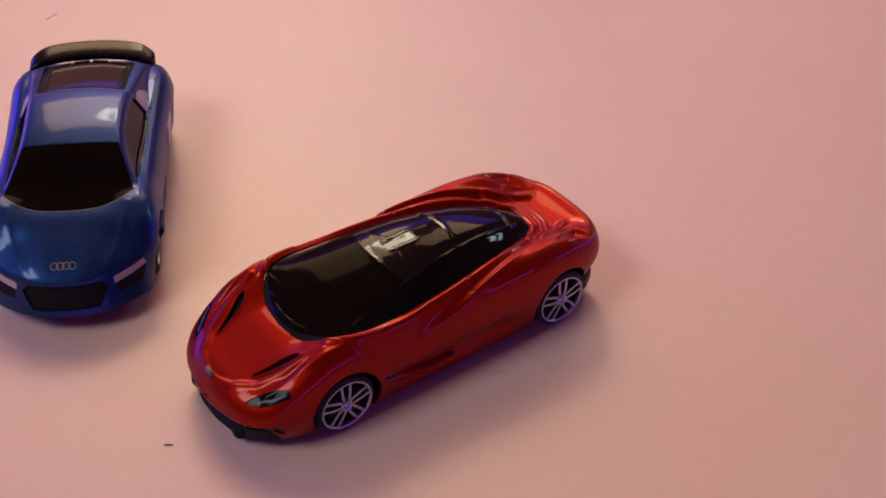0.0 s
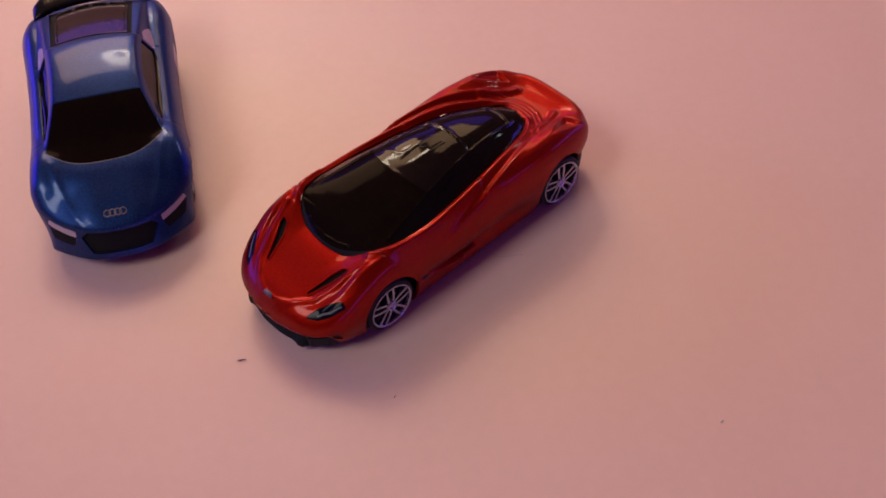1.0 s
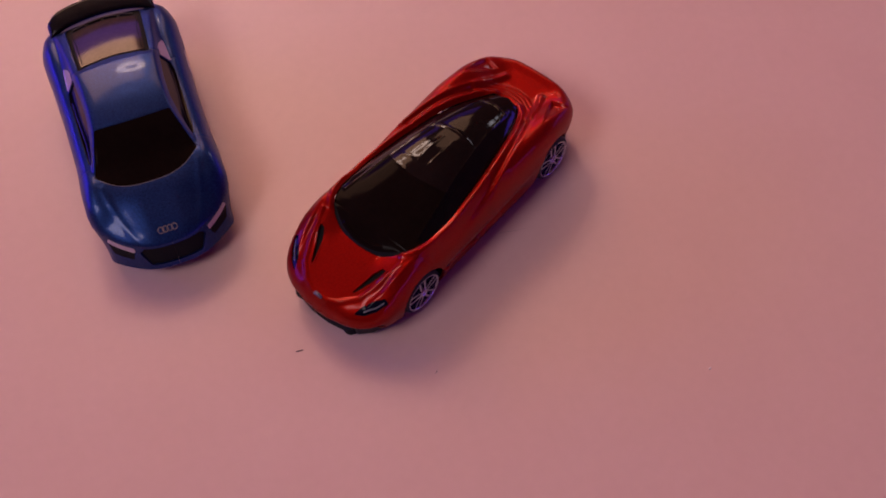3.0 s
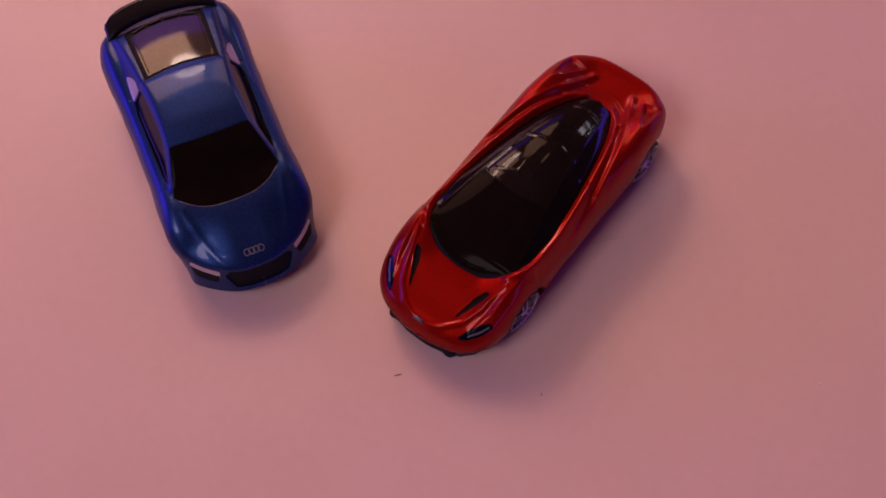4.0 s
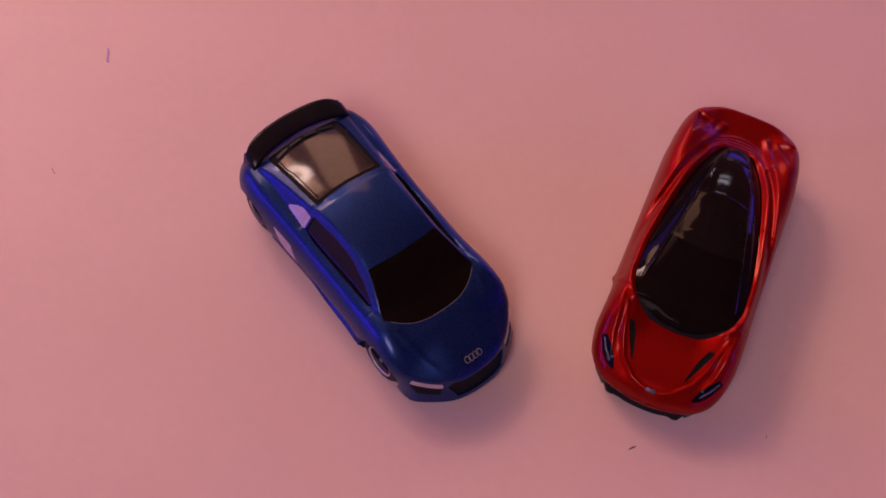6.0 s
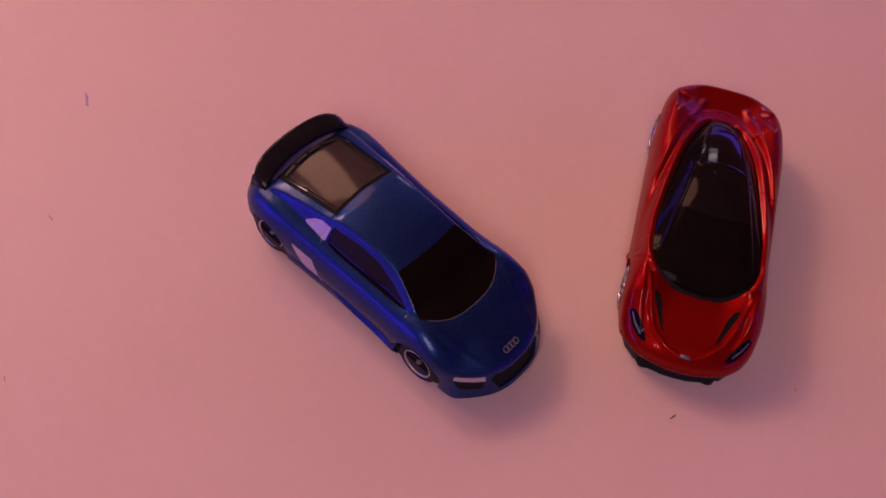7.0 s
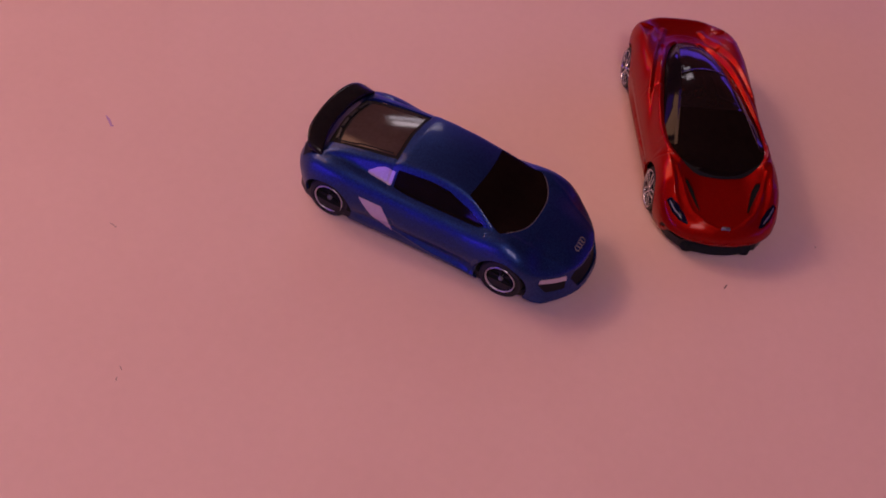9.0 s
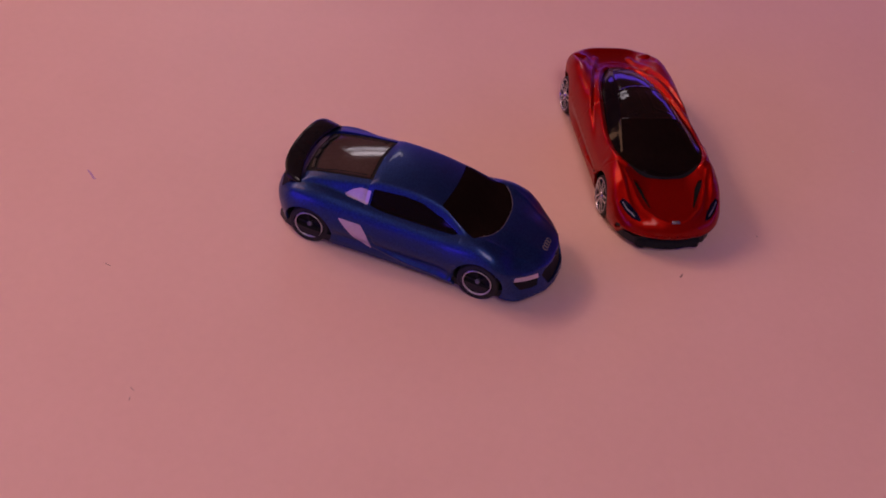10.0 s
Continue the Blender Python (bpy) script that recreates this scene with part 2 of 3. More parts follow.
def box(bm, x0, y0, z0, x1, y1, z1):
    slab(bm, [(x0, y0), (x1, y0), (x1, y1), (x0, y1)], z0, z1, lambda u, v, w: (u, v, w))


def block(name, mat, x0, y0, z0, x1, y1, z1, parent=None, bevel=0.0):
    """A bevelled block, in centimetres."""
    bm = bmesh.new()
    box(bm, x0, y0, z0, x1, y1, z1)
    if bevel:
        bmesh.ops.bevel(bm, geom=bm.edges[:], offset=bevel, segments=3, affect="EDGES")
    return part(name, bm, mat, parent, smooth=False)


tagged(block("floor", FLOOR, -220, -200, -85, 220, 220, -75), "brown floor under the table", "floor", kind="structure")
tagged(block("ceiling", CEILING, -220, -200, 200, 220, 220, 210), "unseen ceiling, tinted pink to colour the bounced light", "ceiling", kind="structure")
tagged(block("wall_west", WALL, -230, -200, -75, -220, 220, 200), "unseen wall, tinted pink to colour the bounced light", "wall", kind="structure")
tagged(block("wall_east", WALL, 220, -200, -75, 230, 220, 200), "unseen wall, tinted pink to colour the bounced light", "wall", kind="structure")
tagged(block("wall_south", WALL, -220, -210, -75, 220, -200, 200), "unseen wall, tinted pink to colour the bounced light", "wall", kind="structure")
tagged(block("wall_north", WALL, -220, 220, -75, 220, 230, 200), "unseen wall, tinted pink to colour the bounced light", "wall", kind="structure")

table = tagged(new("table"), "pale pink table with a smooth matt top", "table")
block("tabletop", TABLE, -75, -50, -3, 75, 60, 0, table, 0.3)
for lx in (-68, 62):
    for ly in (-43, 47):
        block("leg", FLOOR, lx, ly, -75, lx + 6, ly + 6, -3.3, table, 0.4)

# ring lamp on a cord behind the table
GLOW = material("lamp_glow", (1.0, 0.85, 0.7), 0.5)
GLOW.node_tree.nodes["Principled BSDF"].inputs["Emission Color"].default_value = (1.0, 0.85, 0.68, 1)
GLOW.node_tree.nodes["Principled BSDF"].inputs["Emission Strength"].default_value = 20.0
ring_lamp = tagged(new("ring_lamp"), "glowing ring lamp hanging on a thin cord", "lamp")
ring_lamp.location = (0.06, 0.97, 0.77)
bm = bmesh.new()
turns = [[bm.verts.new(((9.4 + 4.0 * math.cos(b)) * math.cos(a), (9.4 + 4.0 * math.cos(b)) * math.sin(a), 1.6 * math.sin(b))) for b in (k * math.pi / 6 for k in range(12))] for a in (i * math.pi / 20 for i in range(40))]
for i in range(40):
    for k in range(12):
        bm.faces.new((turns[i][k], turns[(i + 1) % 40][k], turns[(i + 1) % 40][(k + 1) % 12], turns[i][(k + 1) % 12]))
part("ring", bm, GLOW, ring_lamp)
block("crossbar", FLOOR, -8.0, -0.4, 1.0, 8.0, 0.4, 1.6, ring_lamp)
block("cord", FLOOR, -0.12, -0.12, 1.6, 0.12, 0.12, 123, ring_lamp)

# ---- wheels ----
def tyre_mesh(r, inner, w):
    return lathe([(inner, 0.02), (inner + 0.02, -0.005), (r - 0.06, 0.0), (r - 0.015, -0.03), (r, -0.08), (r, -w + 0.08), (r - 0.03, -w), (inner, -w), (inner, 0.02)])


def spoked_wheel(car, x, side, r, track):
    """A wheel with a bright rim and five split spokes; its outer face points away from the car."""
    hold = tagged(new("wheel"))
    hold.parent = car
    hold.matrix_basis = pose(x * CM, side * track * CM, r * CM, 0, 0, 0 if side > 0 else 180)
    part("tyre", tyre_mesh(r, r * 0.86, 0.5), TYRE, hold)
    part("dish", lathe([(0.001, -0.26), (r * 0.74, -0.26), (r * 0.78, -0.05), (r * 0.86, -0.04)]), WELL, hold)
    part("rim", lathe([(r * 0.765, -0.06), (r * 0.775, 0.0), (r * 0.80, 0.018), (r * 0.845, 0.02), (r * 0.875, 0.008), (r * 0.88, -0.06)]), CHROME, hold, "bright chrome rim ring")
    part("hub", lathe([(0.001, 0.02), (0.045, 0.02), (0.05, 0.0), (0.075, 0.0), (0.08, 0.03), (0.105, 0.025), (0.115, -0.05)], 24), CHROME, hold, "chrome hub with a dark centre")
    for k in range(5):
        bm = bmesh.new()
        a0 = 2 * math.pi * k / 5 + 0.3
        c, s = math.cos(a0), math.sin(a0)
        reach = r * 0.81
        for fork in (-1, 1):
            bar = [(0.10, 0.048), (0.20, 0.064), (0.30, 0.073), (reach, 0.076)]
            for (ua, va), (ub, vb) in zip(bar[:-1], bar[1:]):
                quad = [(ua, fork * va - 0.022), (ub, fork * vb - 0.025), (ub, fork * vb + 0.025), (ua, fork * va + 0.022)]
                slab(bm, [(u * c - v * s, u * s + v * c) for u, v in quad], -0.06, 0.005, lambda u, v, w: (u, w, v))
        part("spoke", bm, CHROME, hold, smooth=False)
    return hold


def dark_wheel(car, x, side, r, track):
    """A black wheel with one thin bright ring and a small grey hub."""
    hold = tagged(new("wheel"))
    hold.parent = car
    hold.matrix_basis = pose(x * CM, side * track * CM, r * CM, 0, 0, 0 if side > 0 else 180)
    part("tyre", tyre_mesh(r, r * 0.74, 0.5), TYRE, hold)
    part("dish", lathe([(0.001, -0.14), (r * 0.55, -0.14), (r * 0.66, -0.03), (r * 0.74, -0.02)]), WELL, hold)
    part("ring", lathe([(r * 0.64, -0.03), (r * 0.645, 0.005), (r * 0.685, 0.01), (r * 0.69, -0.03)]), SILVER, hold, "thin bright printed ring")
    part("hub", lathe([(0.001, -0.03), (0.05, -0.03), (0.06, -0.06), (0.06, -0.15)], 20), BADGE, hold, "small grey hub cap")
    for k in range(5):
        bm = bmesh.new()
        a = 2 * math.pi * k / 5
        c, s = math.cos(a), math.sin(a)
        quad = [(0.05, -0.03), (r * 0.6, -0.05), (r * 0.6, 0.05), (0.05, 0.03)]
        slab(bm, [(u * c - v * s, u * s + v * c) for u, v in quad], -0.14, -0.08, lambda u, v, w: (u, w, v))
        part("spoke", bm, WELL, hold, smooth=False)
    return hold


def take(skin, f):
    """Cut a part out of a skin; returns the part and what is left."""
    cut, left = split(skin[0], skin[1], f(skin[0][:, 0], skin[0][:, 1], skin[0][:, 2]))
    return cut, left


def base_outline(bm, width, rear, front, low, top):
    """A flat underside plate that follows a car's plan, set in from its edge."""
    xs = np.linspace(rear, front, 30)
    half = [(float(x), 0.89 * float(width(x))) for x in xs]
    slab(bm, half[::-1] + [(x, -y) for x, y in half], low, top, lambda u, v, w: (u, v, w))

# ---- the red sports car ----
red_car = tagged(new("toy_car"), "shiny metallic red die-cast toy supercar with dark windows", "toy car")
red_car.matrix_world = pose(0.04108, 0.02388, 0, 0, 0, -151.3)

red_width = curve((-3.46, 0), (-3.455, 0.25), (-3.43, 0.55), (-3.33, 0.88), (-3.06, 1.22), (-2.70, 1.36), (-2.2, 1.44), (-1.5, 1.49), (0, 1.49), (1, 1.49), (1.8, 1.50), (2.5, 1.50), (3.05, 1.42), (3.35, 1.29), (3.57, 1.08), (3.72, 0.80), (3.81, 0.42), (3.845, 0.2), (3.85, 0))
red_glass_width = curve((-2.34, 0), (-2.32, 0.17), (-2.25, 0.32), (-2.1, 0.45), (-1.8, 0.59), (-1.4, 0.73), (-0.85, 0.87), (-0.4, 0.96), (0.4, 1.09), (1.05, 1.165), (1.5, 1.165), (1.9, 1.09), (2.2, 0.90), (2.38, 0.62), (2.46, 0.32), (2.48, 0))
red_centre = curve((-3.5, 1.25), (-3.35, 1.31), (-3.1, 1.25), (-2.7, 1.22), (-2.3, 1.29), (-1, 1.38), (1, 1.38), (2.0, 1.36), (2.5, 1.29), (3.25, 1.06), (3.7, 0.92), (3.905, 0.80))
red_crest = curve((-3.5, 1.22), (-3.0, 1.36), (-2.2, 1.58), (-1.4, 1.60), (-0.3, 1.53), (0.8, 1.50), (1.6, 1.53), (2.1, 1.55), (2.6, 1.42), (3.0, 1.17), (3.35, 0.96), (3.905, 0.78))
red_edge = [(float(x), float(red_glass_width(x)) + 0.10) for x in np.linspace(-2.3, 2.2, 28)]
red_channel = [(float(x), float(red_glass_width(x)) + 0.26) for x in np.linspace(-2.0, 1.7, 24)]
red_outer = [(-0.3, 1.33), (-1.4, 1.03), (-2.4, 0.68), (-2.85, 0.50)]


def red_height(x, y):
    a = np.abs(y)
    z = red_centre(x) + (red_crest(x) - red_centre(x)) * steps(0.45, 1.15, a)
    z = z + ridge(x, a, red_edge, 0.07, 0.06) - ridge(x, a, red_channel, 0.07, 0.075) + ridge(x, a, red_outer, 0.075, 0.055)
    # hood crease, fender crease, vents set into the hood
    z = z + ridge(x, a, [(2.35, 1.08), (2.9, 0.92), (3.3, 0.74), (3.58, 0.45), (3.68, 0.2), (3.70, 0)], 0.05, 0.035)
    z = z + ridge(x, a, [(3.3, 1.02), (2.8, 1.14), (2.2, 1.24), (1.5, 1.28)], 0.06, 0.03)
    z = z - 0.05 * np.exp(-((x - 2.75) / 0.35) ** 2 - ((a - 1.05) / 0.09) ** 2)
    # door joints
    for joint in ([(-0.42, 0.98), (-0.34, 1.24), (-0.30, 1.55)], [(2.10, 1.00), (1.98, 1.28), (1.80, 1.52)]):
        z = z - ridge(x, a, joint, 0.022, 0.035)
    # tail: scoops ahead of the turned-up lip, and fine ribs behind the glass
    pocket = inside(x, a, [(-2.10, 1.15), (-2.35, 1.00), (-2.88, 0.78), (-2.93, 1.14)])
    z = z - 0.10 * steps(0.04, -0.08, pocket) * steps(-1.9, -2.8, x)
    for k in range(4):
        z = z + ridge(x, a, [(-2.42 - 0.09 * k, 0), (-2.38 - 0.09 * k, 0.25), (-2.2 - 0.09 * k, 0.48 + 0.03 * k), (-1.95 - 0.05 * k, 0.66 + 0.05 * k)], 0.03, 0.017)
    return z


red_skin = shell(
    red_width, red_height, -3.46, 3.85,
    rim=curve((-3.5, 0.98), (-3, 1.02), (-2, 0.93), (0, 0.76), (1.5, 0.74), (2.2, 0.82), (3, 0.72), (3.5, 0.58), (3.905, 0.52)),
    sill=curve((-3.5, 0.45), (-2.8, 0.36), (-1.4, 0.2), (1.4, 0.18), (3.15, 0.23), (3.50, 0.35), (3.905, 0.38)),
    tuck=lambda x, s: (0.13 + 0.17 * steps(-1.2, -2.6, x)) * s * s * steps(3.6, 3.1, x) + 0.26 * s * steps(3.15, 3.6, x),
    radius=curve((-3.5, 0.16), (-3.0, 0.30), (-2.0, 0.37), (0, 0.36), (2.0, 0.42), (3.0, 0.40), (3.6, 0.34), (3.905, 0.22)),
    flank=lambda x, z: 0.17 * np.exp(-((z - 0.56) / 0.20) ** 2) * steps(1.7, 0.6, x) * steps(-1.7, -0.3, x)
    + ridge(x, z, [(1.6, 0.84), (1.1, 0.58), (0.5, 0.46), (0.1, 0.46)], 0.05, 0.07) - ridge(x, z, [(1.5, 0.70), (1.0, 0.48), (0.4, 0.38)], 0.05, 0.05)
    + ridge(x, z, [(-0.35, 1.2), (-0.45, 0.3)], 0.025, 0.02))

ARCH = 0.61


def arches(x, y, z):
    return np.where(np.abs(y) > 0.8, np.minimum(np.hypot(x - 2.15, z - 0.53), np.hypot(x + 2.15, z - 0.53)) - ARCH, 1.0)


_, red_skin = take(red_skin, arches)
_, red_skin = take(red_skin, lambda x, y, z: np.where(z > 1.0, np.abs(y) - red_glass_width(x) + 9.0 * ((x < -2.34) | (x > 2.48)), 1.0))
VENT = [(2.57, 0.925), (2.70, 0.905), (3.29, 0.595), (3.26, 0.54), (2.78, 0.68), (2.60, 0.79)]
for side in (1, -1):
    cut, red_skin = take(red_skin, lambda x, y, z: np.where(z > 0.8, inside(x, y * side, VENT, 0.015), 1.0))
    vent = part("hood_vent", sheet(*cut, skirt=0.05, lift=-0.06), WELL, red_car, "black recessed bonnet vent")
    rim_ring, _ = split(cut[0], cut[1], -inside(cut[0][:, 0], cut[0][:, 1] * side, VENT, -0.012))
    part("vent_rim", sheet(*rim_ring, skirt=0.05, lift=0.012), RED, vent, "raised red edge")
    # headlight
    LAMP = [(3.53, 0.86), (3.44, 1.01), (3.26, 1.17), (3.03, 1.29), (3.02, 1.22), (3.17, 1.07), (3.35, 0.93)]
    cut, red_skin = take(red_skin, lambda x, y, z: np.where((z > 0.5), inside(x, y * side, LAMP, 0.02), 1.0))
    lamp = part("headlight", sheet(*cut, skirt=0.05, lift=-0.02), LENS, red_car, "dark blue glossy headlight")
    streak, _ = split(cut[0], cut[1], inside(cut[0][:, 0], cut[0][:, 1] * side, [(3.42, 0.99), (3.24, 1.145), (3.06, 1.25), (3.06, 1.235), (3.23, 1.13), (3.41, 0.975)], 0.004))
    part("light_strip", sheet(*streak, skirt=0.01, lift=-0.012), BADGE, lamp, "thin white light strip")
    # dark slot low in the front corner
    cut, red_skin = take(red_skin, lambda x, y, z: np.where((x > 3.0) & (y * side > 0.6), inside(x, z, [(3.20, 0.42), (3.29, 0.47), (3.35, 0.60), (3.27, 0.58)], 0.02), 1.0))
    if cut[1]:
        part("corner_slot", sheet(*cut, skirt=0.05, lift=-0.03), BLACK, red_car)
    # black inset along the door crease, put there for the shading in it
    cut, red_skin = take(red_skin, lambda x, y, z: np.where(y * side > 1.0, inside(x, z, [(1.60, 0.80), (1.36, 0.66), (1.05, 0.56), (0.70, 0.50), (1.0, 0.60), (1.30, 0.72)], 0.004), 1.0))
    if cut[1]:
        part("door_crease_shade", sheet(*cut, skirt=0.05, lift=-0.03), BLACK, red_car)

# lower front lip: a black blade that follows the nose, with turned-up ends
bm = bmesh.new()
rows = []
for k in range(49):
    y = -0.86 + 1.72 * k / 48
    xs = np.linspace(3.2, 3.849, 400)
    nose = float(xs[np.argmin(np.abs(red_width(xs) - abs(y)))]) if abs(y) > 0.02 else 3.85
    up = 0.07 * steps(0.58, 0.74, abs(y)) - 0.05 * steps(0.84, 0.94, abs(y))
    out = -0.07 + 0.05 * steps(0.55, 0.72, abs(y)) - 0.09 * steps(0.78, 0.86, abs(y))
    ring = [bm.verts.new((nose + a, y, z)) for a, z in ((-0.34, 0.15), (out - 0.03, 0.15), (out, 0.17), (out - 0.01, 0.22 + up), (out - 0.04, 0.26 + up), (-0.20, 0.38), (-0.34, 0.38))]
    rows.append(ring)
for p, q in zip(rows[:-1], rows[1:]):
    for k in range(7):
        bm.faces.new((p[k], q[k], q[(k + 1) % 7], p[(k + 1) % 7]))
bm.faces.new(rows[0])
bm.faces.new(rows[-1][::-1])
part("front_splitter", bm, WELL, red_car, "black plastic front lip")
part("body", sheet(*red_skin, skirt=0.06), RED, red_car)


def red_roof(x, y):
    top = curve((-2.34, 1.33), (-2.0, 1.49), (-1.5, 1.67), (-1, 1.80), (-0.5, 1.88), (0, 1.92), (0.5, 1.90), (1, 1.84), (1.5, 1.745), (2.0, 1.60), (2.3, 1.46), (2.48, 1.33))(x)
    w = np.maximum(red_glass_width(x), 1e-4)
    base = red_height(x, w) - 0.03
    return base + (np.maximum(top, base) - base) * (1 - np.clip(np.abs(y) / w, 0, 1) ** 2.6)


nx, ny = 220, 110
gx = 0.07 + 2.41 * np.sin(np.linspace(-1, 1, nx) * math.pi / 2)
GX = np.repeat(gx[:, None], ny, 1)
GY = red_glass_width(GX) * np.sin(np.linspace(-1, 1, ny) * math.pi / 2)[None, :]
GZ = red_roof(GX, GY)
# raised seams: screen header, roof rails, rear bar, seat shapes under the roof
GA = np.abs(GY)
RAIL = [(1.75, 1.00), (0.9, 0.84), (0.2, 0.70), (-0.6, 0.56), (-1.7, 0.36), (-1.95, 0.28)]
for seam, w, h in (([(0.62, 0.78), (0.74, 0.4), (0.78, 0)], 0.028, 0.010), (RAIL, 0.028, 0.018), ([(-0.55, 0.56), (-0.62, 0.25), (-0.65, 0)], 0.028, 0.016), ([(-1.8, 0.33), (-1.88, 0)], 0.028, 0.016),
                   ([(2.30, 0.50), (2.36, 0.30), (2.385, 0.02)], 0.022, 0.025), ([(0.45, 0.12), (0.1, 0.15), (-0.35, 0.13)], 0.025, 0.009), ([(0.5, 0.55), (0.4, 0.2), (0.3, 0.15)], 0.025, 0.009)):
    GZ = GZ + ridge(GX, GA, seam, w, h)
at = np.arange(nx * ny).reshape(nx, ny)
glass = (np.stack([GX, GY, GZ], -1).reshape(-1, 3), [(int(at[i, j]), int(at[i + 1, j]), int(at[i + 1, j + 1]), int(at[i, j + 1])) for i in range(nx - 1) for j in range(ny - 1)])
rail_y = curve(*sorted(RAIL))
for side in (1, -1):
    cut, glass = take(glass, lambda x, y, z: np.where((x > -2.0), rail_y(x) - y * side + np.maximum(0, x - 1.72) * 9, 1.0))
    part("side_window", sheet(*cut, skirt=0.08), SIDE_GLASS, red_car)
rim, glass = take(glass, lambda x, y, z: 2.45 - 0.38 * y * y - x)
part("screen_surround", sheet(*rim, skirt=0.08), WELL, red_car, "matt black border below the windscreen")
cut, glass = take(glass, lambda x, y, z: 0.78 - 0.16 * (np.abs(y) / 0.78) ** 2 - x)
part("windscreen", sheet(*cut, skirt=0.08), GLASS, red_car, "dark windscreen moulded in one piece")
cut, glass = take(glass, lambda x, y, z: -0.65 + 0.1 * np.abs(y) - x)
part("roof_panel", sheet(*cut, skirt=0.08), SMOKE, red_car, "smoky see-through roof panel")
part("rear_window", sheet(*glass, skirt=0.08), SMOKE, red_car)

bm = bmesh.new()
slab(bm, [(-0.09, -0.025), (0.09, -0.025), (0.11, 0.02), (-0.11, 0.02)], -0.01, 0.03, lambda u, v, w: (3.71 + v - w * 0.4, u, 0.945 + w - v * 0.4))
part("badge", bm, BADGE, red_car, "small dull metal nose badge")
bm = bmesh.new()
base_outline(bm, red_width, -3.2, 3.6, 0.22, 0.42)
part("base_plate", bm, BLACK, red_car, smooth=False)
for x in (2.15, -2.15):
    for side in (1, -1):
        spoked_wheel(red_car, x * 1.045, side, 0.55, 1.48 if x > 0 else 1.45)
        bm = bmesh.new()
        slab(bm, [(0.66 * math.cos(a), 0.66 * math.sin(a)) for a in np.linspace(0, math.pi, 13)], 0.75, 0.8, lambda u, v, w: (x + u, side * w, 0.45 + v))
        part("wheel_arch", bm, WELL, red_car, smooth=False)

# proportions of the casting
for child in red_car.children:
    if child.type == "MESH":
        child.data.transform(Matrix.Diagonal((1.045, 1.03, 1.065, 1)))
        for piece in child.children:
            piece.data.transform(Matrix.Diagonal((1.045, 1.03, 1.065, 1)))

# ---- the blue coupe ----
blue_car = tagged(new("toy_car"), "metallic blue die-cast toy coupe with a black rear wing", "toy car")
blue_car.matrix_world = pose(-0.01820, 0.06697, 0, 0, 0, -90)

blue_width = curve((-3.30, 0), (-3.29, 0.45), (-3.26, 0.85), (-3.17, 1.15), (-3.0, 1.38), (-2.7, 1.56), (-2.2, 1.65), (-1.4, 1.61), (-0.2, 1.56), (1.0, 1.55), (1.8, 1.59), (2.4, 1.60), (2.80, 1.49), (3.06, 1.29), (3.30, 1.05), (3.48, 0.80), (3.59, 0.60), (3.65, 0.4), (3.68, 0.2), (3.685, 0))
blue_centre = curve((-3.3, 1.28), (-2.9, 1.48), (-2.4, 1.58), (-1.5, 1.50), (0, 1.42), (1.5, 1.46), (2.0, 1.54), (2.35, 1.53), (2.9, 1.37), (3.3, 1.21), (3.6, 1.06), (3.775, 0.97))
blue_crest = curve((-3.3, 1.28), (-2.6, 1.60), (-2.0, 1.66), (-1.2, 1.60), (0, 1.53), (1.2, 1.53), (2.0, 1.60), (2.5, 1.46), (2.95, 1.18), (3.4, 1.02), (3.775, 0.95))
blue_roof = curve((-3.1, 1.40), (-2.75, 1.62), (-2.45, 1.84), (-1.8, 1.98), (-0.95, 2.11), (-0.70, 2.18), (-0.2, 2.21), (0.3, 2.19), (0.9, 2.09), (1.82, 1.70), (2.35, 1.51), (2.8, 1.2), (3.5, 0.6))
blue_shoulder = curve((-2.8, 0.93), (-0.9, 0.90), (0.2, 0.86), (0.9, 0.83), (1.4, 0.85), (1.9, 0.90), (2.6, 0.98))
SCREEN = [(0.92 + 0.07 * (1 - (y / 0.86) ** 2), y) for y in np.linspace(0.86, -0.86, 15)] + [(2.35 - 0.48 * abs(y / 1.15) ** 2.8, y) for y in np.linspace(-1.15, 1.15, 33)]
BACKLIGHT = [(-0.93, 0.80), (-0.98, 0), (-0.93, -0.80), (-2.40, -0.86), (-2.50, -0.45), (-2.54, 0), (-2.50, 0.45), (-2.40, 0.86)]


def blue_height(x, y):
    a = np.abs(y)
    low = blue_centre(x) + (blue_crest(x) - blue_centre(x)) * steps(0.3, 1.25, a)
    side = 2.15 + (blue_shoulder(x) - a) * 1.9
    house = smin(blue_roof(x) - 0.08 * (a / 0.9) ** 2, side, 0.07)
    z = smax(low, house, 0.05)
    # hood creases, panel joints, edge of the tail deck
    z = z + ridge(x, a, [(2.2, 1.08), (2.8, 0.95), (3.3, 0.78), (3.6, 0.62)], 0.07, 0.014)
    z = z - ridge(x, a, [(-0.90, 0.70), (-0.90, 1.30)], 0.02, 0.02)
    z = z - ridge(x, a, [(1.55, 1.26), (1.58, 1.5)], 0.02, 0.012)
    z = z + ridge(x, a, [(-3.1, 0.0), (-3.08, 0.6), (-2.95, 1.05)], 0.10, 0.05)
    return z


